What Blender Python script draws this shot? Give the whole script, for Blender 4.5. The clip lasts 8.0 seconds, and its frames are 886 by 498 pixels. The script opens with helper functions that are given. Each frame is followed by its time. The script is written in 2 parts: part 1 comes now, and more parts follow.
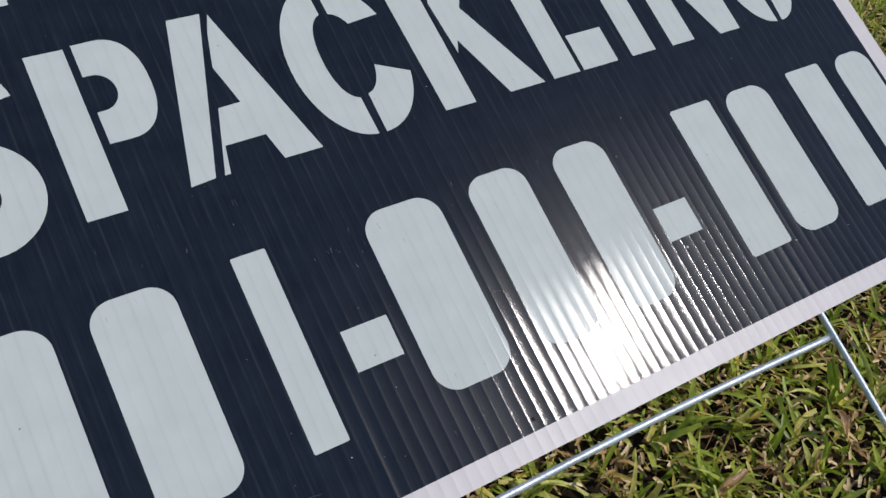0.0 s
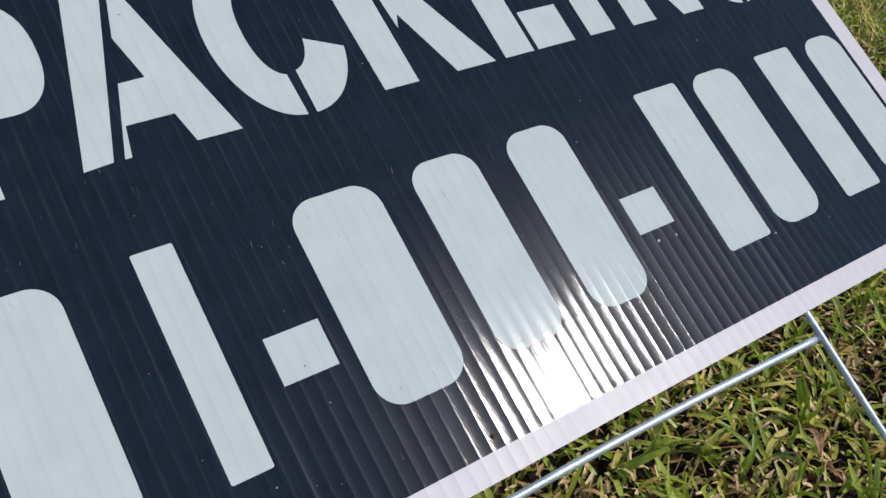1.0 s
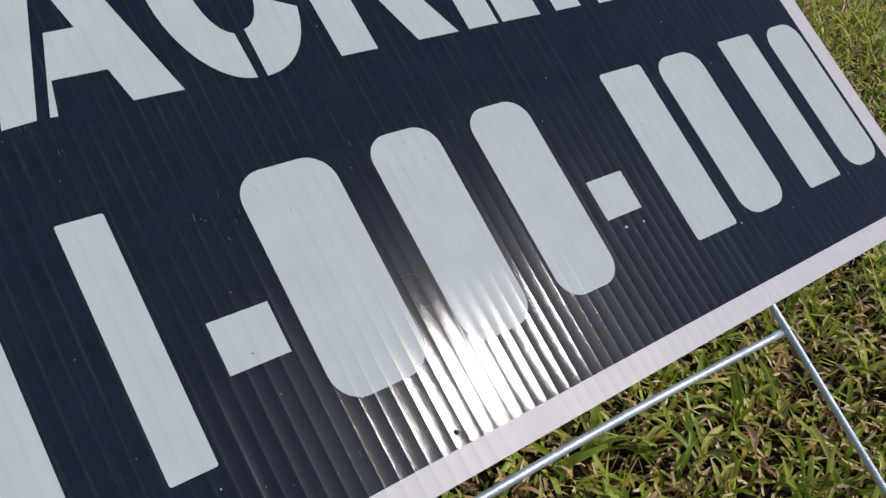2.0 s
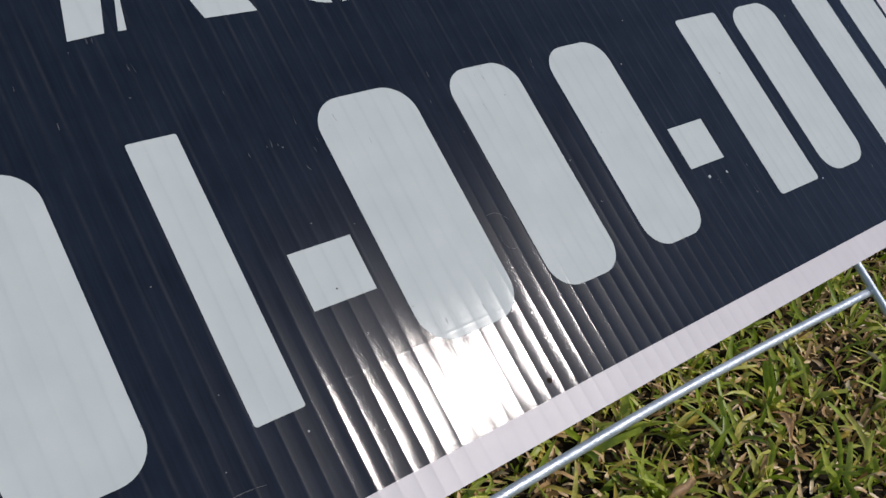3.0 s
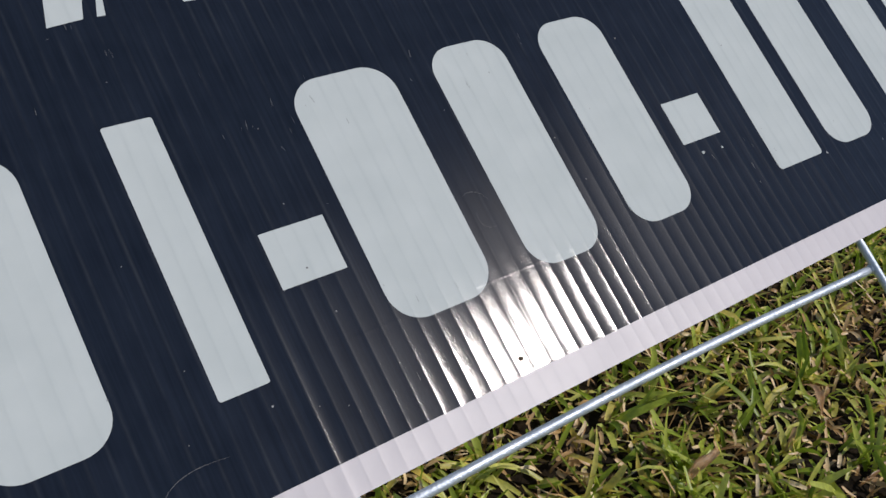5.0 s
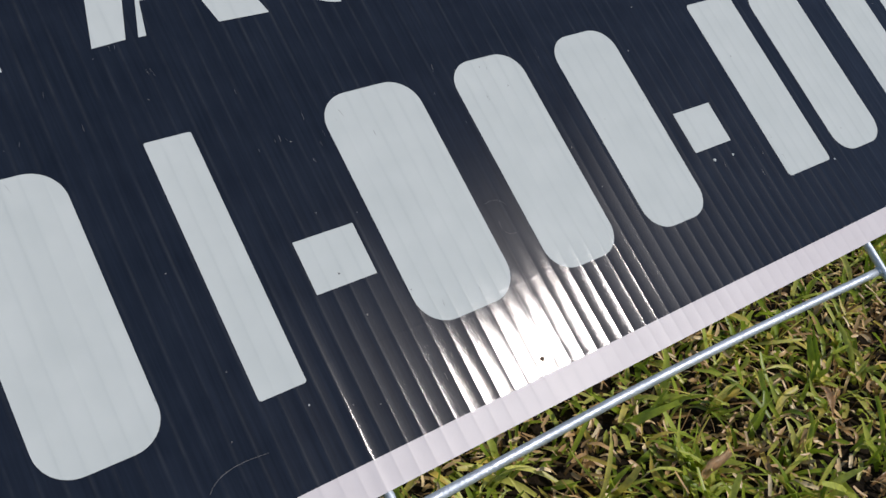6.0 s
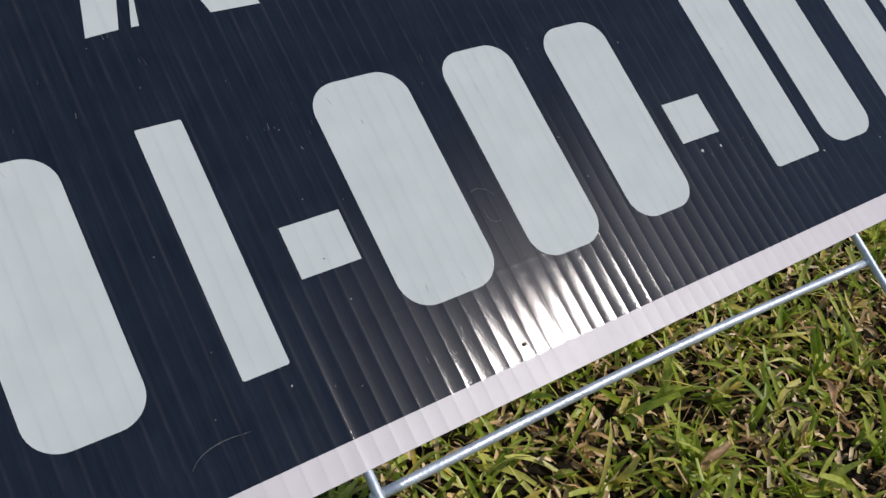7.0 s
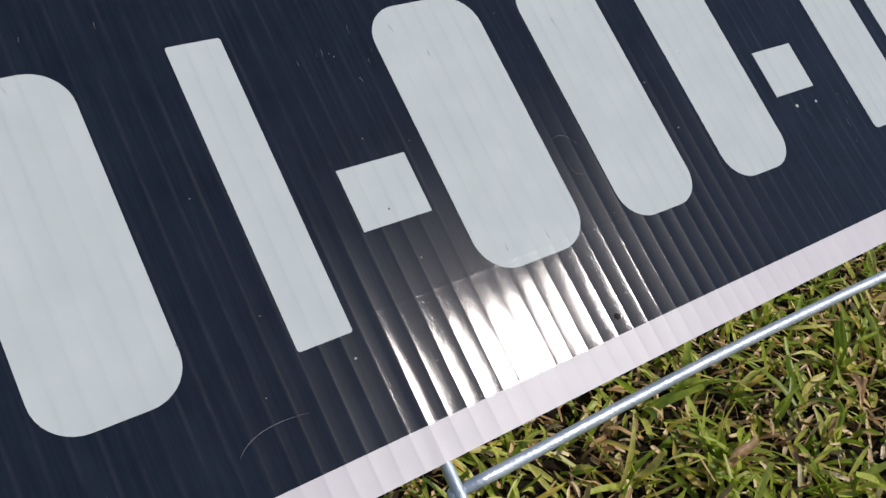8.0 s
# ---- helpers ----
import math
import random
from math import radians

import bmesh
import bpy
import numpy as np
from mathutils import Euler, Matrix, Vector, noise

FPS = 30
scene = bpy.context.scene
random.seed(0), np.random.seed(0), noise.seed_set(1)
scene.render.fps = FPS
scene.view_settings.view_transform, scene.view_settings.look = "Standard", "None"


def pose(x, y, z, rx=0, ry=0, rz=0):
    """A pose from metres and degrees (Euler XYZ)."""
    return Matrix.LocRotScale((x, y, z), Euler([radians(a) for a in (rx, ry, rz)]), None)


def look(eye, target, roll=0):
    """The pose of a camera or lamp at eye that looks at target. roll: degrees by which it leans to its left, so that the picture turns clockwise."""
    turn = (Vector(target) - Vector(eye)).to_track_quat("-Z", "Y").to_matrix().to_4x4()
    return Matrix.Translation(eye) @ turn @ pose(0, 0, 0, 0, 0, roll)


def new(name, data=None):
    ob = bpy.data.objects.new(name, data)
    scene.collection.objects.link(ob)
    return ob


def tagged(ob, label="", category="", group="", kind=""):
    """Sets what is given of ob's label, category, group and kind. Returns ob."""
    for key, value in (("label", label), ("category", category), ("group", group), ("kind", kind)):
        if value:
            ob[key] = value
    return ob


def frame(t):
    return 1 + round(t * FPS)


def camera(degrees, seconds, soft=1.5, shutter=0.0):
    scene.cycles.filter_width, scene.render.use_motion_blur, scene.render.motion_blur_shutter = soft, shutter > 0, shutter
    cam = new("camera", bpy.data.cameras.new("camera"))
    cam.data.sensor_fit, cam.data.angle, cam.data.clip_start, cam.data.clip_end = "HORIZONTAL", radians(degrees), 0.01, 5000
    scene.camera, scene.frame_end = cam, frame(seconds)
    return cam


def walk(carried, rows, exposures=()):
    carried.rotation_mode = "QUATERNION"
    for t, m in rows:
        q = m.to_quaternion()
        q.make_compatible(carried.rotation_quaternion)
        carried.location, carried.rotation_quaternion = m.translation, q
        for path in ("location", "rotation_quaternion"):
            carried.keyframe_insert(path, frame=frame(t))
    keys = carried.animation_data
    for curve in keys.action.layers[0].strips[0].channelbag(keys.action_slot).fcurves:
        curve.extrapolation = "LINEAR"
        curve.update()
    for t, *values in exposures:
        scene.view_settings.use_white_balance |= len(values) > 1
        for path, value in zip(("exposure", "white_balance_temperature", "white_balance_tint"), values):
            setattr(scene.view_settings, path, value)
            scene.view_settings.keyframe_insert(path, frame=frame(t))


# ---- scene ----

cam = camera(52.36, 8.0)
PATH = [
    (0.0, (-0.1178, -0.2854, 0.6345), (0.0517, 0.0098, 0.4244), -3.47),
    (0.5, (-0.0995, -0.3020, 0.6234), (0.0702, 0.0049, 0.4309), -6.50),
    (1.0, (-0.0958, -0.2541, 0.5890), (0.0967, 0.0364, 0.3926), -2.78),
    (1.2, (-0.0921, -0.2430, 0.5785), (0.1071, 0.0435, 0.3829), -2.05),
    (2.3, (-0.1037, -0.2101, 0.5611), (0.1240, 0.0526, 0.3632), 2.68),
    (2.5, (-0.1105, -0.1987, 0.5406), (0.1199, 0.0622, 0.3435), 3.18),
    (3.0, (-0.1174, -0.1978, 0.5362), (0.1076, 0.0685, 0.3401), 2.36),
    (3.5, (-0.1012, -0.1876, 0.5397), (0.1089, 0.0777, 0.3264), 2.12),
    (4.0, (-0.0990, -0.1929, 0.5413), (0.1084, 0.0773, 0.3315), 1.29),
    (4.5, (-0.0930, -0.1993, 0.5379), (0.1168, 0.0708, 0.3304), 1.43),
    (4.7, (-0.0927, -0.2120, 0.5429), (0.1076, 0.0622, 0.3315), 0.81),
    (5.8, (-0.1062, -0.2203, 0.5444), (0.0935, 0.0586, 0.3387), -0.68),
    (6.0, (-0.1068, -0.2230, 0.5510), (0.0901, 0.0561, 0.3428), -0.44),
    (6.5, (-0.1105, -0.2154, 0.5440), (0.0893, 0.0620, 0.3364), 0.36),
    (7.0, (-0.1012, -0.2355, 0.5524), (0.0886, 0.0467, 0.3418), -0.71),
    (7.5, (-0.1040, -0.2370, 0.5615), (0.0830, 0.0460, 0.3495), -1.01),
    (7.8, (-0.1129, -0.2019, 0.5328), (0.0799, 0.0743, 0.3172), 0.33),
    (8.0, (-0.1093, -0.1871, 0.5153), (0.0907, 0.0866, 0.3030), 1.58),
]
EXPOSURES = [(0.0, 0.02, 6370, 13), (0.5, 0.21, 6270, 13), (1.2, 0.17, 6270, 13), (2.3, -0.04, 6470, 15), (4.7, -0.03, 6470, 15),
             (5.8, 0.08, 6520, 15), (7.0, 0.08, 6520, 15), (7.5, 0.04, 6520, 15), (8.0, 0.14, 6520, 15)]
walk(cam, [(t, look(eye, target, roll)) for t, eye, target, roll in PATH], EXPOSURES)

# ---- light ----
SUN = Vector((0.534, -0.476, 0.698)).normalized()
world = bpy.data.worlds.new("sky")
scene.world = world
world.use_nodes = True
wn = world.node_tree
sky = wn.nodes.new("ShaderNodeTexSky")
sky.sky_type = "NISHITA"
sky.sun_disc = False
sky.dust_density = 0.3
sky.ozone_density = 2.0
sky.sun_elevation = math.asin(SUN.z)
sky.sun_rotation = math.atan2(SUN.x, SUN.y)
wn.links.new(sky.outputs["Color"], wn.nodes["Background"].inputs["Color"])
wn.nodes["Background"].inputs["Strength"].default_value = 0.080
sun = new("sun", bpy.data.lights.new("sun", "SUN"))
sun.data.energy = 2.65
sun.data.angle = radians(0.53)
sun.data.color = (1.0, 0.955, 0.89)
sun.matrix_world = look(SUN * 30, (0, 0, 0))

# ---- materials ----
# the board's flutes: their spacing and the place of one web
PITCH, FIRST = 0.00634, -0.0071


def material(name, rough=0.5, metal=0.0, spec=0.5):
    m = bpy.data.materials.new(name)
    m.use_nodes = True
    b = m.node_tree.nodes["Principled BSDF"]
    b.inputs["Roughness"].default_value = rough
    b.inputs["Metallic"].default_value = metal
    b.inputs["Specular IOR Level"].default_value = spec
    return m, m.node_tree, b


def node(tree, kind, **values):
    n = tree.nodes.new(kind)
    for key, value in values.items():
        n.inputs[key.replace("_", " ")].default_value = value
    return n


def coords(tree, scale=(1, 1, 1)):
    tc = tree.nodes.new("ShaderNodeTexCoord")
    mp = node(tree, "ShaderNodeMapping", Scale=scale)
    tree.links.new(tc.outputs["Object"], mp.inputs["Vector"])
    return mp.outputs["Vector"]


def noise_tex(tree, vec, scale, detail=3.0, rough=0.5):
    n = node(tree, "ShaderNodeTexNoise", Scale=scale, Detail=detail, Roughness=rough)
    tree.links.new(vec, n.inputs["Vector"])
    return n.outputs["Fac"]


def ramp(tree, fac, stops):
    r = tree.nodes.new("ShaderNodeValToRGB")
    while len(r.color_ramp.elements) < len(stops):
        r.color_ramp.elements.new(0.5)
    for e, (p, c) in zip(r.color_ramp.elements, stops):
        e.position, e.color = p, (*c, 1)
    tree.links.new(fac, r.inputs["Fac"])
    return r.outputs["Color"]


def bump(tree, b, height, strength, distance, under=None):
    n = node(tree, "ShaderNodeBump", Strength=strength, Distance=distance)
    tree.links.new(height, n.inputs["Height"])
    if under is not None:
        tree.links.new(under, n.inputs["Normal"])
    tree.links.new(n.outputs["Normal"], b.inputs["Normal"])
    return n.outputs["Normal"]


def plastic(name, dark, light, rough_lo, rough_hi, dust, grain, spec, web_tint=None, film=None, streak=0.0, line_width=0.20):
    """Printed corrugated plastic: fine pebbled grain, dust specks, tone along the flutes; film: the IOR of a clear gloss with a sharp and a hazy lobe."""
    m, t, b = material(name, spec=spec)
    vec = coords(t)
    tone = noise_tex(t, vec, 60.0, 4.0)
    base = ramp(t, tone, ((0.3, dark), (0.7, light)))
    cells = node(t, "ShaderNodeTexVoronoi", Scale=120.0, Randomness=1.0)
    t.links.new(vec, cells.inputs["Vector"])
    sparse = noise_tex(t, vec, 21.0, 2.0)
    size = t.nodes.new("ShaderNodeMapRange")
    for key, value in (("From Min", 0.56), ("From Max", 0.80), ("To Min", 0.0), ("To Max", 0.10)):
        size.inputs[key].default_value = value
    t.links.new(sparse, size.inputs["Value"])
    speck = t.nodes.new("ShaderNodeMath")
    speck.operation = "LESS_THAN"
    t.links.new(cells.outputs["Distance"], speck.inputs[0])
    t.links.new(size.outputs["Result"], speck.inputs[1])
    mix = t.nodes.new("ShaderNodeMix")
    mix.data_type = "RGBA"
    t.links.new(speck.outputs[0], mix.inputs["Factor"])
    if streak:
        grainy = ramp(t, noise_tex(t, coords(t, (900, 900, 24)), 1.0, 4.0, 0.65), ((0.30, (1 - streak,) * 3), (0.72, (1 + streak,) * 3)))
        rubbed = t.nodes.new("ShaderNodeMix")
        rubbed.data_type, rubbed.blend_type = "RGBA", "MULTIPLY"
        rubbed.inputs["Factor"].default_value = 1.0
        t.links.new(base, rubbed.inputs[6])
        t.links.new(grainy, rubbed.inputs[7])
        base = rubbed.outputs[2]
    # web lines: rib reflections painted into the ink, webs showing through on white
    if web_tint:
        split = t.nodes.new("ShaderNodeSeparateXYZ")
        t.links.new(vec, split.inputs[0])
        steps = [("SUBTRACT", FIRST), ("DIVIDE", PITCH), ("PINGPONG", 0.5)]
        value = split.outputs["X"]
        for op, number in steps:
            m1 = t.nodes.new("ShaderNodeMath")
            m1.operation = op
            t.links.new(value, m1.inputs[0])
            m1.inputs[1].default_value = number
            value = m1.outputs[0]
        line = t.nodes.new("ShaderNodeMapRange")
        for key, number in (("From Min", 0.0), ("From Max", line_width), ("To Min", 1.0), ("To Max", 0.0)):
            line.inputs[key].default_value = number
        t.links.new(value, line.inputs["Value"])
        patch = ramp(t, noise_tex(t, coords(t, (70, 70, 26)), 1.0, 6.0, 0.7), ((0.40, (0.0, 0.0, 0.0)), (0.70, (0.8, 0.8, 0.8))))
        both = t.nodes.new("ShaderNodeMath")
        both.operation = "MULTIPLY"
        t.links.new(line.outputs["Result"], both.inputs[0])
        t.links.new(patch, both.inputs[1])
        web_mix = t.nodes.new("ShaderNodeMix")
        web_mix.data_type = "RGBA"
        t.links.new(both.outputs[0], web_mix.inputs["Factor"])
        t.links.new(base, web_mix.inputs[6])
        web_mix.inputs[7].default_value = (*web_tint, 1)
        base = web_mix.outputs[2]
    t.links.new(base, mix.inputs[6])
    mix.inputs[7].default_value = (*dust, 1)
    t.links.new(mix.outputs[2], b.inputs["Base Color"])
    gloss = t.nodes.new("ShaderNodeMapRange")
    for key, value in (("From Min", 0.3), ("From Max", 0.7), ("To Min", rough_lo), ("To Max", rough_hi)):
        gloss.inputs[key].default_value = value
    t.links.new(noise_tex(t, vec, 35.0, 5.0, 0.6), gloss.inputs["Value"])
    t.links.new(gloss.outputs["Result"], b.inputs["Roughness"])
    n1 = bump(t, b, noise_tex(t, vec, 4600.0, 1.0), 1.0, grain)
    n2 = bump(t, b, noise_tex(t, coords(t, (260, 260, 9)), 1.0, 2.0), 0.04, 0.00012, n1)
    if film:
        b.inputs["Specular IOR Level"].default_value = 0.0
        gloss_bsdf = t.nodes.new("ShaderNodeBsdfAnisotropic")
        gloss_bsdf.distribution = "BECKMANN"
        t.links.new(gloss.outputs["Result"], gloss_bsdf.inputs["Roughness"])
        t.links.new(n2, gloss_bsdf.inputs["Normal"])
        haze = t.nodes.new("ShaderNodeBsdfAnisotropic")
        haze.distribution = "BECKMANN"
        haze.inputs["Roughness"].default_value = 0.26
        t.links.new(n2, haze.inputs["Normal"])
        lobes = t.nodes.new("ShaderNodeMixShader")
        lobes.inputs["Fac"].default_value = 0.13
        t.links.new(gloss_bsdf.outputs[0], lobes.inputs[1])
        t.links.new(haze.outputs[0], lobes.inputs[2])
        fresnel = node(t, "ShaderNodeFresnel", IOR=film)
        over = t.nodes.new("ShaderNodeMixShader")
        t.links.new(fresnel.outputs[0], over.inputs["Fac"])
        t.links.new(b.outputs[0], over.inputs[1])
        t.links.new(lobes.outputs[0], over.inputs[2])
        t.links.new(over.outputs[0], t.nodes["Material Output"].inputs["Surface"])
    return m


INK = plastic("navy_black_ink", (0.0102, 0.0146, 0.0238), (0.0144, 0.0200, 0.0314), 0.105, 0.125, (0.35, 0.36, 0.36), 0.0000085, 0.0, (0.038, 0.043, 0.051), 1.33, 0.20, 0.13)
DUST = plastic("pale_dust", (0.16, 0.16, 0.16), (0.24, 0.24, 0.24), 0.5, 0.6, (0.3, 0.3, 0.3), 0.00001, 0.2)
DIRT = plastic("brown_dirt", (0.016, 0.010, 0.006), (0.05, 0.03, 0.018), 0.6, 0.7, (0.1, 0.07, 0.05), 0.00001, 0.2)
WHITE = plastic("white_plastic", (0.585, 0.552, 0.56), (0.635, 0.60, 0.605), 0.34, 0.40, (0.6, 0.58, 0.56), 0.00001, 0.18, (0.545, 0.52, 0.53))
LETTER = plastic("white_print", (0.505, 0.550, 0.535), (0.550, 0.592, 0.575), 0.13, 0.15, (0.45, 0.47, 0.45), 0.000006, 0.0, (0.465, 0.510, 0.500), 1.13)


def galvanised():
    m, t, b = material("galvanised_steel", 0.3, 0.6)
    vec = coords(t, (1, 1, 1))
    t.links.new(ramp(t, noise_tex(t, vec, 90.0, 5.0), ((0.3, (0.44, 0.50, 0.56)), (0.7, (0.62, 0.68, 0.74)))), b.inputs["Base Color"])
    t.links.new(ramp(t, noise_tex(t, vec, 140.0, 4.0), ((0.3, (0.40, 0.40, 0.40)), (0.75, (0.62, 0.62, 0.62)))), b.inputs["Roughness"])
    bump(t, b, noise_tex(t, vec, 900.0, 3.0), 0.8, 0.0003)
    return m


def blade_material(name, stops, through_light):
    m, t, b = material(name, 0.40, 0.0, 0.5)
    geo = t.nodes.new("ShaderNodeNewGeometry")
    tone = ramp(t, geo.outputs["Random Per Island"], stops)
    vec = coords(t)
    streak = ramp(t, noise_tex(t, vec, 160.0, 3.0), ((0.3, (0.72, 0.72, 0.72)), (0.7, (1.15, 1.12, 1.0))))
    mul = t.nodes.new("ShaderNodeMix")
    mul.data_type, mul.blend_type = "RGBA", "MULTIPLY"
    mul.inputs["Factor"].default_value = 1.0
    t.links.new(tone, mul.inputs[6])
    t.links.new(streak, mul.inputs[7])
    t.links.new(mul.outputs[2], b.inputs["Base Color"])
    tr = t.nodes.new("ShaderNodeBsdfTranslucent")
    t.links.new(mul.outputs[2], tr.inputs["Color"])
    add = t.nodes.new("ShaderNodeMixShader")
    add.inputs["Fac"].default_value = through_light
    t.links.new(b.outputs[0], add.inputs[1])
    t.links.new(tr.outputs[0], add.inputs[2])
    t.links.new(add.outputs[0], t.nodes["Material Output"].inputs["Surface"])
    return m


def soil():
    m, t, b = material("soil_thatch_painted_shade", 0.9, 0.0, 0.2)
    vec = coords(t)
    # soil by the sign: shade between the blades painted in as near-black
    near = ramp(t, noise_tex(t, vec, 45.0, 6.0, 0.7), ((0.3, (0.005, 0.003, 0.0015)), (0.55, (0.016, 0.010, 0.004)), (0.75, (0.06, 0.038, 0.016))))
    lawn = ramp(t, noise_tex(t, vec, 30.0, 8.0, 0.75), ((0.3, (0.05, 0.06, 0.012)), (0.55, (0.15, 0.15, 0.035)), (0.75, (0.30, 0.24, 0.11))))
    # the painted shade gives way to plain lawn colour farther out
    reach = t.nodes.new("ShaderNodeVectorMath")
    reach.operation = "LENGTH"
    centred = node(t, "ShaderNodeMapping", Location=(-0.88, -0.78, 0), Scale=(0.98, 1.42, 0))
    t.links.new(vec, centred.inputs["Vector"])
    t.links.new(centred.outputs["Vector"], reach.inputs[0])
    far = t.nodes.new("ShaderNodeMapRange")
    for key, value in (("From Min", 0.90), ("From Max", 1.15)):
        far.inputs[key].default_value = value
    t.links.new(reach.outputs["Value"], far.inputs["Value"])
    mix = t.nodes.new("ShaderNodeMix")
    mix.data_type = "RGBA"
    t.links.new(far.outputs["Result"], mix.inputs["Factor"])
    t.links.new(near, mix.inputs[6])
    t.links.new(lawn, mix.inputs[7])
    t.links.new(mix.outputs[2], b.inputs["Base Color"])
    bump(t, b, noise_tex(t, vec, 120.0, 5.0), 0.8, 0.006)
    return m


STEEL = galvanised()
GREEN = blade_material("green_grass", ((0.0, (0.19, 0.29, 0.020)), (0.25, (0.36, 0.48, 0.045)), (0.55, (0.58, 0.67, 0.12)), (0.85, (0.80, 0.79, 0.22)), (1.0, (0.86, 0.66, 0.15))), 0.46)
STRAW = blade_material("dry_grass", ((0.0, (0.26, 0.14, 0.05)), (0.4, (0.60, 0.39, 0.18)), (0.8, (0.80, 0.58, 0.31)), (1.0, (0.92, 0.76, 0.50))), 0.18)
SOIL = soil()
LEAF = blade_material("dead_leaf", ((0.0, (0.76, 0.55, 0.36)), (1.0, (0.80, 0.60, 0.40))), 0.25)

# ---- ground ----


def mesh_object(name, verts, faces, mat, smooth=True):
    me = bpy.data.meshes.new(name)
    me.from_pydata(verts, [], faces)
    me.materials.append(mat)
    me.polygons.foreach_set("use_smooth", [smooth] * len(me.polygons))
    me.update()
    return new(name, me)


def ground_height(x, y):
    return 0.012 * noise.noise((x * 2.3, y * 2.3, 0.0)) + 0.006 * noise.noise((x * 9.0, y * 9.0, 4.0))


def build_ground():
    near = [i * 0.05 for i in range(-30, 61)]
    far = [4, 6, 10, 18, 35, 80, 200, 600]
    axis = [-v for v in reversed(far)] + near + far
    verts = [(x, y, ground_height(x, y)) for x in axis for y in axis]
    n = len(axis)
    faces = [(i * n + j, (i + 1) * n + j, (i + 1) * n + j + 1, i * n + j + 1) for i in range(n - 1) for j in range(n - 1)]
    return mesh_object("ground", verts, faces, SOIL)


tagged(build_ground(), "soil and thatch under a sunlit lawn, blade shade painted near-black by the sign", "ground", kind="structure")


def blades(name, count, mat, area, lengths, widths, rise, seed, patch=0.0, clump=1, droops=(0, 14), steps=4, blunt=0.5, hole=None, perch=(0.0, 0.012)):
    """Many folded, tapering and drooping grass blades, joined into one mesh."""
    rng = np.random.default_rng(seed)
    x = rng.uniform(area[0], area[1], count)
    y = rng.uniform(area[2], area[3], count)
    tuft = 0.5 + 0.5 * np.sin(x * 41 + 3 * np.sin(y * 29) + patch) * np.sin(y * 37 + 2 * np.sin(x * 23) + patch)
    keep = rng.uniform(0, 1, count) < 0.35 + 0.65 * tuft
    if hole:
        keep &= ~((x > hole[0]) & (x < hole[1]) & (y > hole[2]) & (y < hole[3]))
    x, y = np.repeat(x[keep], clump), np.repeat(y[keep], clump)
    if clump > 1:
        x, y = x + rng.normal(0, 0.004, len(x)), y + rng.normal(0, 0.004, len(y))
    else:
        x, y = x + rng.normal(0, 0.10, len(x)), y + rng.normal(0, 0.10, len(y))
    k = len(x)
    base = np.stack([x, y, np.array([ground_height(a, b) for a, b in zip(x, y)]) - 0.004 + rng.uniform(perch[0], perch[1], k)], 1)
    turn = rng.uniform(0, 2 * np.pi, k)
    lift = np.radians(rng.uniform(rise[0], rise[1], k))
    length = rng.uniform(lengths[0], lengths[1], k) * rng.uniform(0.7, 1.15, k)
    width = rng.uniform(widths[0], widths[1], k)
    cut = rng.uniform(0.06, 1.0, k) < blunt
    droop = np.radians(rng.uniform(droops[0], droops[1], k))
    sway = np.radians(rng.normal(0, 13, k))
    roll = rng.normal(0, 0.5, k)
    pts, p = [], base
    for i in range(steps + 1):
        f = i / steps
        a, h = lift - droop * i, turn + sway * i
        way = np.stack([np.cos(a) * np.cos(h), np.cos(a) * np.sin(h), np.sin(a)], 1)
        side0 = np.stack([-np.sin(h), np.cos(h), np.zeros(k)], 1)
        up0 = np.cross(way, side0)
        side = side0 * np.cos(roll)[:, None] + up0 * np.sin(roll)[:, None]
        up = np.cross(way, side)
        taper = 0.6 + 0.8 * f if f < 0.5 else 1.0 - (2 * f - 1) ** 1.6 * np.where(cut, 0.35, 0.94)
        w = (width * taper)[:, None] * 0.5
        pts.append(np.stack([p - side * w + up * w * 0.35, p, p + side * w + up * w * 0.35], 1))
        p = p + way * (length / steps)[:, None]
        p[:, 2] = np.maximum(p[:, 2], 0.004)
    v = np.stack(pts, 1).reshape(-1, 3)
    per = (steps + 1) * 3
    cell = []
    for i in range(steps):
        for c in range(2):
            a = i * 3 + c
            cell.append((a, a + 1, a + 4, a + 3))
    faces = (np.array(cell)[None] + (np.arange(k) * per)[:, None, None]).reshape(-1, 4)
    ob = mesh_object(name, v.tolist(), faces.tolist(), mat)
    return ob


NEAR = (-0.25, 2.1, -0.35, 1.35)
WIDE = (-3.0, 4.2, -3.2, 4.0)
tagged(blades("lawn_grass", 20000, GREEN, NEAR, (0.024, 0.058), (0.0034, 0.0064), (8, 70), 3, 0.0, 1, (-8, 26)), "short mown green blades of sunlit lawn grass", "grass", kind="stuff")
tagged(blades("grass_tufts", 1500, GREEN, NEAR, (0.030, 0.064), (0.0038, 0.0072), (20, 72), 17, 0.6, 7, (-6, 22)), "tufts of broad mown green grass blades", "grass", kind="stuff")
tagged(blades("dry_grass", 52000, STRAW, NEAR, (0.008, 0.032), (0.0018, 0.0050), (5, 65), 5, 1.3, 1, (-10, 30), 3, 0.7), "dry tan grass stems lying between green blades", "grass", kind="stuff")
tagged(blades("young_grass", 24000, GREEN, NEAR, (0.010, 0.030), (0.0024, 0.0052), (8, 80), 11, 2.1, 1, (-10, 28), 3), "small yellow-green grass shoots in the thatch", "grass", kind="stuff")
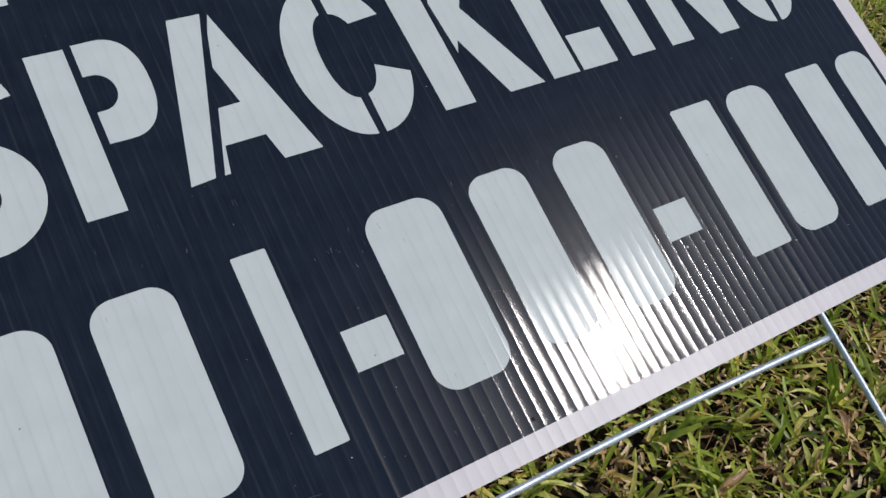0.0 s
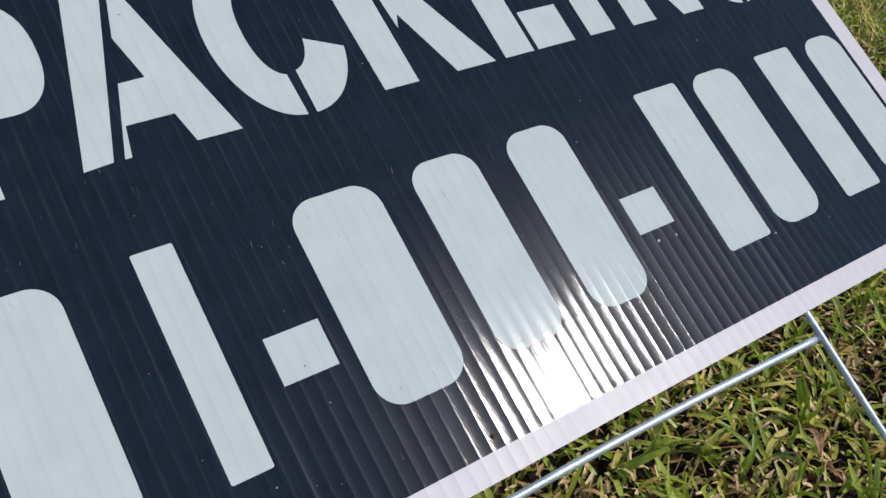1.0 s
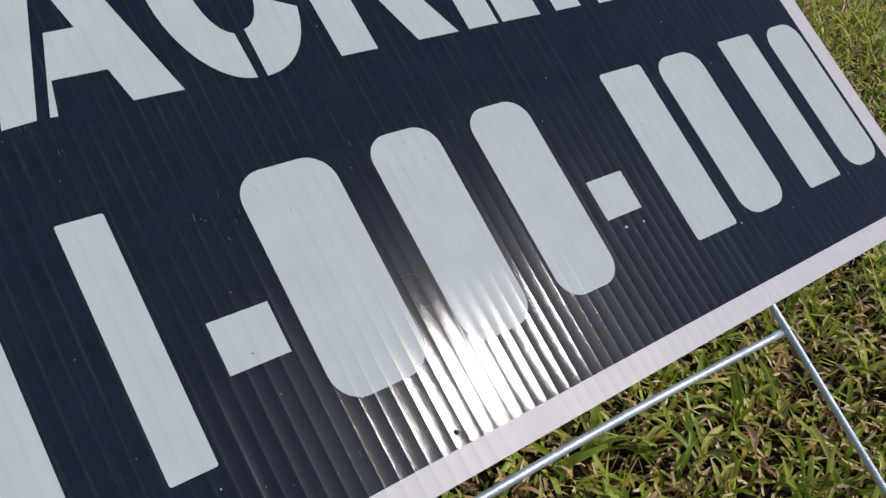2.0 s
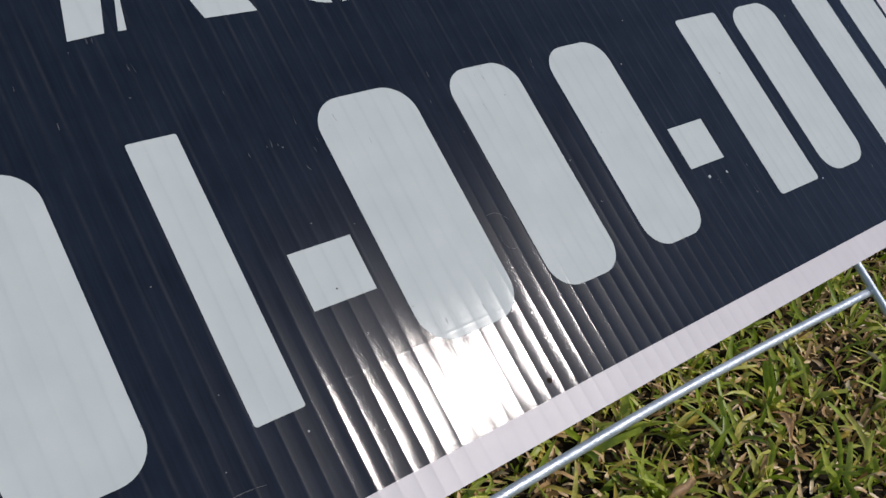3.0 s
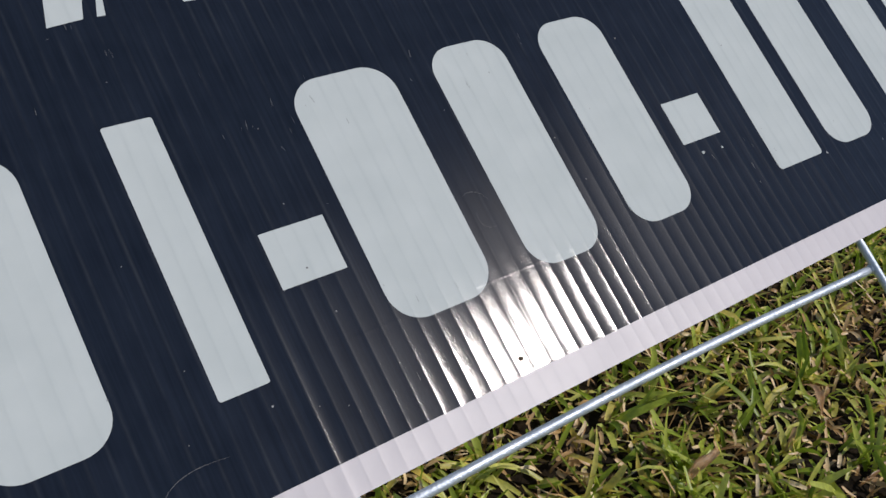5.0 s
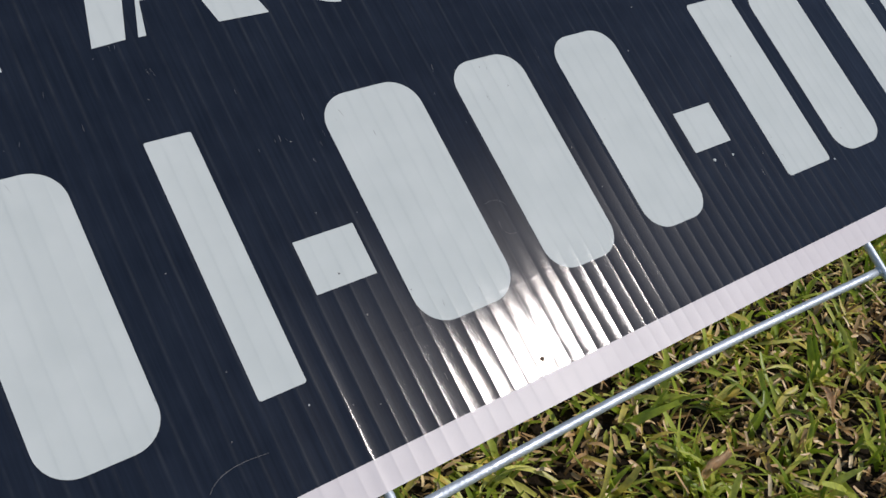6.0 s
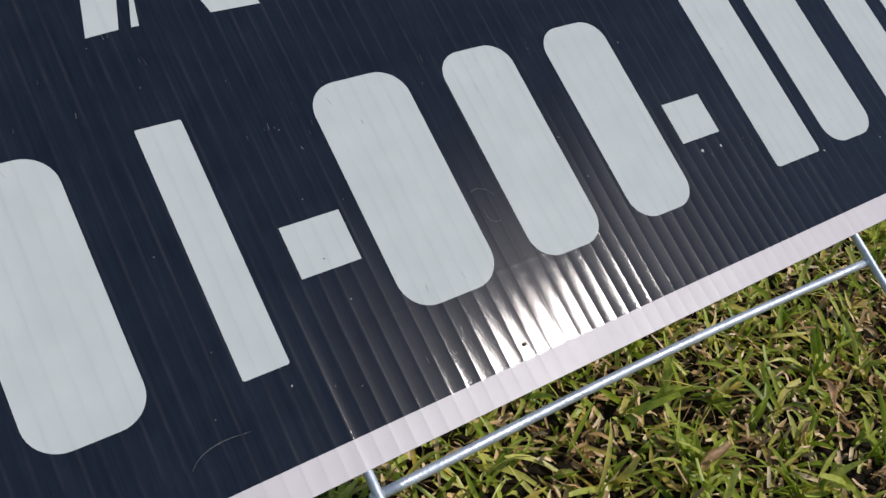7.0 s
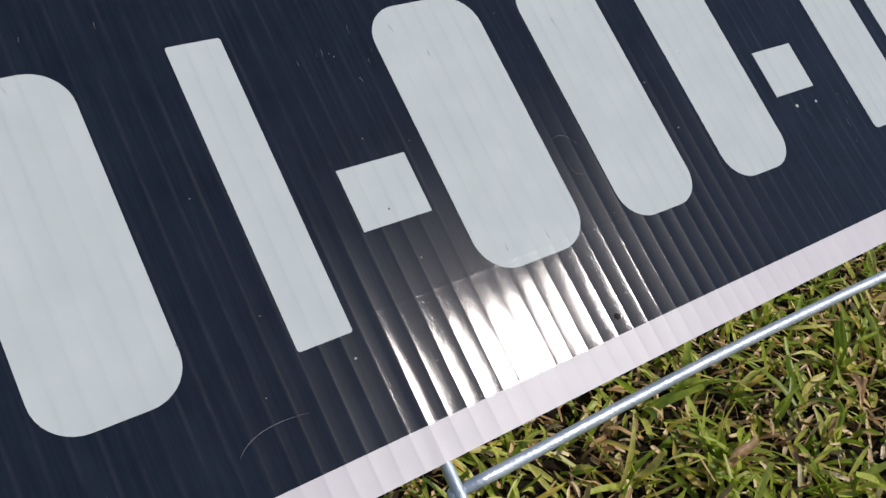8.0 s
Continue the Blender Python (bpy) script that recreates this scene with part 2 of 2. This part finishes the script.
tagged(blades("grass_clippings", 7000, STRAW, NEAR, (0.007, 0.024), (0.0020, 0.0046), (-12, 35), 23, 2.9, 1, (-14, 22), 3, 0.8, None, (0.012, 0.034)), "pale dry mowing clippings caught among green blades", "grass", kind="stuff")
tagged(blades("outer_lawn_grass", 170000, GREEN, WIDE, (0.030, 0.062), (0.0045, 0.0085), (10, 70), 7, 0.0, 1, (0, 25), 2, 0.5, NEAR), "green lawn grass spreading round the yard sign", "grass", kind="stuff")
tagged(blades("outer_dry_grass", 130000, STRAW, WIDE, (0.020, 0.045), (0.004, 0.008), (5, 60), 9, 1.3, 1, (0, 25), 2, 0.5, NEAR), "dry tan stems through the wider lawn", "grass", kind="stuff")

# ---- yard sign ----
LEAN = 50.0
LIFT = 0.385
LEFT, RIGHT, BOTTOM, TOP = -0.166, 0.406, -0.0663, 0.3650
INNER = (-0.1535, 0.3935, -0.0556, 0.3530)
LEG_X = (-0.0066, 0.2474)
THICK = 0.0042
FILM_Z = (-0.0231, -0.0224, -0.0221, -0.0218, -0.0211)

sign = new("yard_sign")
sign.matrix_world = pose(0, 0, LIFT, -LEAN, 0, 0)
tagged(sign, "navy and white corrugated plastic yard sign leaning back over grass", "yard sign")


def curl(z):
    """The board's lower edge bends gently forwards."""
    return -0.24 * min(0.0, max(z, BOTTOM)) ** 2


def skin(x, z):
    """How far the front skin stands back at a place: it sags between the webs, unevenly, and bulges over the wire legs."""
    u = ((x - FIRST) / PITCH) % 1.0
    flute = math.floor((x - FIRST) / PITCH)
    depth = 0.000054 * (0.95 + 0.45 * noise.noise((flute * 1.7, z * 16.0, 2.0)) + 0.4 * noise.noise((x * 14.0, z * 14.0, 9.0)))
    sag = depth * (1.0 - (2 * u - 1) ** 2) - 0.000008 * math.exp(-((min(u, 1 - u) / 0.05) ** 2))
    wave = 0.00022 * noise.noise((x * 17.0, z * 11.0, 0.0))
    bulge = 0.0
    for lx in LEG_X:
        fade = min(1.0, max(0.0, (0.03 - z) / 0.08))
        bulge += 0.00008 * fade * math.exp(-(((x - lx + 0.0012) / 0.0016) ** 2))
    film = 0.000007 * max(0.0, 1.0 - abs(z - FILM_Z[2]) / 0.0003) * min(1.0, max(0.0, 12 - abs(x - 0.09) * 110))
    return curl(z) + sag + wave - bulge - film


def columns(x0, x1):
    first, last = math.floor((x0 - FIRST) / PITCH), math.ceil((x1 - FIRST) / PITCH)
    inside = [FIRST + PITCH * (i + u) for i in range(first, last + 1) for u in (0, 0.05, 0.11, 0.25, 0.42, 0.58, 0.75, 0.89, 0.95)]
    return [x0] + [x for x in inside if x0 + 2e-5 < x < x1 - 2e-5] + [x1]


def part(name, bm, mat, parent, label=""):
    me = bpy.data.meshes.new(name)
    bm.to_mesh(me)
    bm.free()
    me.materials.append(mat)
    ob = new(name, me)
    ob.parent = parent
    return tagged(ob, label)


def sheet_part(name, x0, x1, z0, z1, proud, mat, label):
    xs = columns(x0, x1)
    rows = max(2, round((z1 - z0) / 0.010))
    zs = sorted([z0 + (z1 - z0) * i / rows for i in range(rows + 1)] + [z for z in FILM_Z if z0 < z < z1])
    rows = len(zs) - 1
    bm = bmesh.new()
    grid = [[bm.verts.new((x, skin(x, z) - proud, z)) for z in zs] for x in xs]
    for a, b in zip(grid, grid[1:]):
        for i in range(rows):
            bm.faces.new((a[i], b[i], b[i + 1], a[i + 1])).smooth = True
    return part(name, bm, mat, sign, label)


def build_board():
    """The white board: a sagging front skin over a flat back."""
    xs = columns(LEFT, RIGHT)
    rows = 42
    zs = [BOTTOM + (TOP - BOTTOM) * i / rows for i in range(rows + 1)]
    bm = bmesh.new()
    front = [[bm.verts.new((x, skin(x, z), z)) for z in zs] for x in xs]
    for a, b in zip(front, front[1:]):
        for i in range(rows):
            bm.faces.new((a[i], b[i], b[i + 1], a[i + 1])).smooth = True
    ends = (xs[0], xs[-1])
    back = [[bm.verts.new((x, THICK + curl(z), z)) for z in zs] for x in ends]
    for i in range(rows):
        bm.faces.new((back[1][i], back[0][i], back[0][i + 1], back[1][i + 1])).smooth = True
        bm.faces.new((front[0][i], front[0][i + 1], back[0][i + 1], back[0][i]))
        bm.faces.new((front[-1][i + 1], front[-1][i], back[1][i], back[1][i + 1]))
    bm.faces.new([column[0] for column in reversed(front)] + [back[0][0], back[1][0]])
    bm.faces.new([column[rows] for column in front] + [back[1][rows], back[0][rows]])
    bm.normal_update()
    for e in bm.edges:
        e.smooth = e.calc_face_angle(0.0) < 0.7
    return part("board", bm, WHITE, sign, "white fluted plastic board with a bare border")


build_board()
sheet_part("ink_panel", INNER[0], INNER[1], INNER[2], INNER[3], 0.00006, INK, "glossy navy-black printed field")


def print_shape(name, outline, proud=0.00013, label=""):
    """A flat printed shape laid on the ribbed skin, so that it follows every flute."""
    bm = bmesh.new()
    mm = 1000.0
    face = bm.faces.new([bm.verts.new((x * mm, 0, z * mm)) for x, z in outline])
    bm.normal_update()
    bmesh.ops.triangulate(bm, faces=[face], quad_method="FIXED", ngon_method="EAR_CLIP")
    xs = [x for x, z in outline]
    zs = [z for x, z in outline]
    cuts = [((x * mm, 0, 0), (1, 0, 0)) for x in columns(min(xs), max(xs))[1:-1]]
    cuts += [((0, 0, (min(zs) + 0.010 * i) * mm), (0, 0, 1)) for i in range(1, round((max(zs) - min(zs)) / 0.010))]
    cuts += [((0, 0, z * mm), (0, 0, 1)) for z in FILM_Z if min(zs) < z < max(zs)]
    for place, normal in cuts:
        bmesh.ops.bisect_plane(bm, geom=bm.verts[:] + bm.edges[:] + bm.faces[:], plane_co=place, plane_no=normal)
    for v in bm.verts:
        x, z = v.co.x / mm, v.co.z / mm
        v.co = (x, skin(x, z) - proud, z)
    bm.normal_update()
    for f in bm.faces:
        f.smooth = True
        if f.normal.y > 0:
            f.normal_flip()
    return part(name, bm, LETTER, sign, label)


def rect(x0, x1, z0, z1):
    return [(x0, z0), (x1, z0), (x1, z1), (x0, z1)]


def arc(cx, cz, rx, rz, a0, a1, n=22, power=1.0):
    out = []
    for i in range(n + 1):
        a = radians(a0 + (a1 - a0) * i / n)
        c, s = math.cos(a), math.sin(a)
        out.append((cx + rx * math.copysign(abs(c) ** power, c), cz + rz * math.copysign(abs(s) ** power, s)))
    return out


BASE, CAP = 0.1066, 0.1900
# stencil word on the middle line: S P A C K L I N G
LETTERS = []
s_top = arc(-0.1165, 0.1675, 0.0260, 0.0250, 8, 176) + arc(-0.1165, 0.1675, 0.0090, 0.0085, 176, 8)
s_low = arc(-0.1172, 0.1265, 0.0265, 0.0268, 95, -172, 30) + arc(-0.1172, 0.1265, 0.0090, 0.0090, -172, 95)
LETTERS += [s_top, s_low]
LETTERS += [rect(-0.0806, -0.0632, BASE - 0.003, CAP - 0.002)]
LETTERS += [[(-0.0596, 0.1890)] + arc(-0.0500, 0.1628, 0.0180, 0.0265, 90, -90, 24, 0.85) + [(-0.0596, 0.1363), (-0.0596, 0.1528)]
            + arc(-0.0560, 0.1624, 0.0084, 0.0094, -90, 90, 14) + [(-0.0596, 0.1718)]]
LETTERS += [[(-0.0344, BASE - 0.001), (-0.0226, BASE), (0.0023, 0.1915), (-0.0142, 0.1915)]]
LETTERS += [[(-0.0182, BASE), (-0.0154, BASE), (-0.0126, 0.1207), (0.0075, 0.1210), (0.0112, BASE), (0.0308, BASE),
             (0.0058, 0.1902), (0.0020, 0.1800), (-0.0027, 0.1615), (0.0028, 0.1405), (-0.0083, 0.1401)]]
c_x, c_z = 0.0625, 0.1500
LETTERS += [arc(c_x - 0.0010, c_z, 0.0290, 0.0450, 95, 268, 30) + arc(c_x - 0.0005, c_z + 0.0015, 0.0120, 0.0255, 262, 100, 24, 0.9)]
LETTERS += [arc(c_x, c_z, 0.0300, 0.0450, 88, 26, 14) + arc(c_x, c_z + 0.0015, 0.0120, 0.0245, 40, 84, 10, 0.9)]
LETTERS += [arc(c_x, c_z, 0.0310, 0.0452, -19, -87, 14, 0.9) + arc(c_x, c_z, 0.0130, 0.0230, -82, -18, 10, 0.9)]
LETTERS += [[(0.0998, BASE), (0.1182, BASE), (0.1166, 0.1935), (0.0972, 0.1935)]]
LETTERS += [[(0.1224, 0.1362), (0.1257, 0.1436), (0.1400, BASE), (0.1627, BASE), (0.1363, 0.1620), (0.1530, 0.1920), (0.1300, 0.1920), (0.1200, 0.1693)]]
LETTERS += [rect(0.1688, 0.1866, BASE, CAP), rect(0.1894, 0.2138, BASE, 0.1296)]
LETTERS += [rect(0.2245, 0.2419, BASE, CAP)]
LETTERS += [rect(0.2546, 0.2718, BASE - 0.0008, CAP)]
LETTERS += [[(0.2752, 0.1500), (0.2922, BASE - 0.0020), (0.3084, BASE - 0.0020), (0.3084, CAP), (0.2925, CAP), (0.2925, 0.1480), (0.2752, CAP)]]
g_x, g_z = 0.3420, 0.1480
LETTERS += [arc(g_x, g_z, 0.0262, 0.0462, 95, 266, 30, 0.9) + arc(g_x, g_z, 0.0092, 0.0262, 258, 102, 22, 0.9)]
LETTERS += [arc(g_x, g_z, 0.0262, 0.0462, 86, 25, 12, 0.9) + arc(g_x, g_z, 0.0092, 0.0262, 36, 76, 10, 0.9)]
LETTERS += [arc(g_x, g_z, 0.0246, 0.0462, -88, -24, 14, 0.85) + [(0.3665, 0.1480), (0.3440, 0.1480), (0.3440, 0.1360), (0.3505, 0.1360)]
            + arc(g_x, g_z, 0.0092, 0.0262, -25, -72, 8, 0.9)]
for outline in LETTERS:
    print_shape("letter", outline)

# unread writing on the line above, and the long row under the word, as plain bars
for x0, x1 in ((-0.1010, -0.0775), (-0.0590, -0.0415), (-0.0298, -0.0200), (-0.0160, 0.0185)):
    print_shape("bar", rect(x0, x1, 0.2165, 0.2990))


def bar(x0, x1, z0, z1, r):
    return (arc(x1 - r, z1 - r, r, r, 90, 0, 9) + arc(x1 - r, z0 + r, r, r, 0, -90, 9)
            + arc(x0 + r, z0 + r, r, r, -90, -180, 9) + arc(x0 + r, z1 - r, r, r, 180, 90, 9))


LOW, HIGH = -0.0250, 0.0678
for x0, x1, r in ((-0.1500, -0.1100, 0.0120), (-0.0950, -0.0592, 0.0110), (-0.0318, -0.0155, 0.0009), (0.0308, 0.0715, 0.0120),
                  (0.0885, 0.1228, 0.0110), (0.1405, 0.1742, 0.0110), (0.2262, 0.2560, 0.0020), (0.2655, 0.2995, 0.0110),
                  (0.3195, 0.3485, 0.0020), (0.3600, 0.3905, 0.0110)):
    print_shape("bar", bar(x0, x1, LOW, HIGH, r))
for x0, x1 in ((0.0, 0.0231), (0.1829, 0.2057)):
    print_shape("dash", rect(x0, x1, 0.0, 0.0197))

# ---- wire stake ----
stake = new("wire_stake")
stake.matrix_world = sign.matrix_world.copy()
tagged(stake, "galvanised steel wire stake pushed into grass, holding the sign", "sign stake")


def wire(name, points, radius, label=""):
    """A round wire along a line of points."""
    bm = bmesh.new()
    rings, n = [], 14
    pts = [Vector(p) for p in points]
    for i, p in enumerate(pts):
        way = (pts[min(i + 1, len(pts) - 1)] - pts[max(i - 1, 0)]).normalized()
        side = way.cross((0, 1, 0)).normalized()
        up = side.cross(way)
        rings.append([bm.verts.new(p + (side * math.cos(2 * math.pi * j / n) + up * math.sin(2 * math.pi * j / n)) * radius) for j in range(n)])
    for a, b in zip(rings, rings[1:]):
        for j in range(n):
            bm.faces.new((a[j], a[(j + 1) % n], b[(j + 1) % n], b[j])).smooth = True
    bm.faces.new(rings[0])
    bm.faces.new(rings[-1][::-1])
    bmesh.ops.recalc_face_normals(bm, faces=bm.faces[:])
    return part(name, bm, STEEL, stake, label)


for lx in LEG_X:
    wire("leg", [(lx + 0.0003 * math.sin(i * 0.23), 0.0022 + curl(0.09 - 0.80 * i / 60), 0.09 - 0.80 * i / 60) for i in range(61)], 0.00175)
span = LEG_X[1] - LEG_X[0]
wire("crossbar", [(LEG_X[0] + span * i / 24, 0.0022 + curl(BOTTOM) + 0.0020, -0.0746 - 0.0050 * i / 24 + 0.0020 * math.sin(math.pi * i / 24) ** 1.3) for i in range(25)], 0.00180)


def weld(x, z):
    """A small lump of weld where the crossbar meets a leg."""
    bm = bmesh.new()
    bmesh.ops.create_uvsphere(bm, u_segments=12, v_segments=8, radius=0.0025)
    for v in bm.verts:
        v.co = Vector((v.co.x * 1.15, v.co.y * 0.9, v.co.z)) + Vector((x, 0.0022 + curl(BOTTOM) + 0.0012, z))
    for f in bm.faces:
        f.smooth = True
    return part("weld", bm, STEEL, stake, "small rounded weld joint")


weld(LEG_X[0], -0.0746)
weld(LEG_X[1], -0.0796)

# ---- small marks on the printed field ----


def strip(name, points, width, mat, label):
    """A thin mark lying on the skin along a line of places."""
    bm = bmesh.new()
    pts = [Vector((x, 0, z)) for x, z in points]
    last = None
    for i, p in enumerate(pts):
        way = (pts[min(i + 1, len(pts) - 1)] - pts[max(i - 1, 0)]).normalized()
        side = Vector((-way.z, 0, way.x)) * width * 0.5 * (0.35 + 0.65 * math.sin(math.pi * (i + 0.5) / len(pts)))
        pair = []
        for q in (p - side, p + side):
            pair.append(bm.verts.new((q.x, skin(q.x, q.z) - 0.0002, q.z)))
        if last:
            f = bm.faces.new((last[0], pair[0], pair[1], last[1]))
            f.normal_update()
            if f.normal.y > 0:
                f.normal_flip()
        last = pair
    return part(name, bm, mat, sign, label)


def curve_points(a, b, c, n=18):
    return [((1 - t) ** 2 * a[0] + 2 * t * (1 - t) * b[0] + t * t * c[0], (1 - t) ** 2 * a[1] + 2 * t * (1 - t) * b[1] + t * t * c[1])
            for t in [i / n for i in range(n + 1)]]


strip("scratch", curve_points((-0.0558, -0.0440), (-0.0505, -0.0378), (-0.0355, -0.0402)), 0.00012, DUST, "fine pale curved scratch or painted outline glint")
# next two: glints of embossed outlines, painted as pale strips
strip("scratch", curve_points((0.0745, 0.0098), (0.0805, 0.0125), (0.0838, 0.0060)), 0.00010, DUST, "fine pale curved scratch or painted outline glint")
strip("scratch", curve_points((0.0768, 0.0020), (0.0757, -0.0050), (0.0822, -0.0042)), 0.00009, DUST, "fine pale curved scratch or painted outline glint")
rng = random.Random(8)


def chip(x, z, size, mat, label):
    bm = bmesh.new()
    n = 9
    ring = [bm.verts.new((x + size * rng.uniform(0.6, 1.1) * math.cos(2 * math.pi * i / n), 0, z + size * rng.uniform(0.5, 0.9) * math.sin(2 * math.pi * i / n)))
            for i in range(n)]
    for v in ring:
        v.co.y = skin(v.co.x, v.co.z) - 0.0002
    top = bm.verts.new((x, skin(x, z) - 0.0002 - size * 0.35, z))
    for i in range(n):
        bm.faces.new((ring[i], ring[(i + 1) % n], top))
    bmesh.ops.recalc_face_normals(bm, faces=bm.faces[:])
    return part("speck", bm, mat, sign, label)


chip(0.1908, -0.0057, 0.0011, LETTER, "white chip of lint")
chip(0.2021, -0.0064, 0.0008, LETTER, "white chip of lint")
chip(0.0653, -0.0501, 0.0013, DIRT, "brown crumb of dirt")
for i in range(60):
    chip(rng.uniform(-0.14, 0.38), rng.uniform(-0.05, 0.20), rng.choice((0.0002, 0.00025, 0.0003, 0.00045)), DUST, "pale dust speck")

for cx, cz, count in ((0.022, 0.052, 12), (0.090, 0.058, 8), (0.215, -0.012, 8), (-0.02, 0.085, 6), (0.045, -0.035, 8), (-0.075, 0.075, 6)):
    for i in range(count):
        x, z = cx + rng.gauss(0, 0.013), cz + rng.gauss(0, 0.010)
        run, tilt = rng.uniform(0.0006, 0.0035), rng.gauss(0, 0.15)
        strip("scratch", [(x, z), (x + tilt * run * 0.5, z + run * 0.5), (x + tilt * run, z + run)], rng.uniform(0.00006, 0.00014), DUST, "tiny pale scratch")

# ---- dry leaves on the lawn ----


def dry_leaf(x, y, z, turn, length, width, seed):
    """A curled dead leaf with a midrib fold and a ragged outline."""
    bm = bmesh.new()
    r = random.Random(seed)
    rows = []
    n = 12
    for i in range(n + 1):
        f = i / n
        half = width * 0.5 * math.sin(math.pi * min(1.0, f * 0.96 + 0.03)) ** 0.8 * r.uniform(0.55, 1.15)
        px, pz = length * (f - 0.5), 0.22 * length * (1 - (2 * f - 1) ** 2)
        rows.append([bm.verts.new((px + r.gauss(0, 0.0006), half * c + 0.0012 * math.sin(f * 7.0), pz + abs(c) ** 1.5 * half * 0.9 + r.gauss(0, 0.0004))) for c in (-1.0, -0.5, 0.0, 0.5, 1.0)])
    for a, b in zip(rows, rows[1:]):
        for j in range(4):
            bm.faces.new((a[j], b[j], b[j + 1], a[j + 1])).smooth = True
    bmesh.ops.solidify(bm, geom=bm.faces[:], thickness=0.0004)
    me = bpy.data.meshes.new("dry_leaf")
    bm.to_mesh(me)
    bm.free()
    me.materials.append(LEAF)
    ob = new("dry_leaf", me)
    ob.matrix_world = pose(x, y, z, 12, -8, turn)
    return tagged(ob, "curled tan dead leaf lying on lawn grass", "leaf", group="dead leaves on the lawn")


dry_leaf(0.372, 0.080, 0.024, 8, 0.048, 0.010, 1)
dry_leaf(0.515, 0.080, 0.022, 65, 0.034, 0.009, 2)
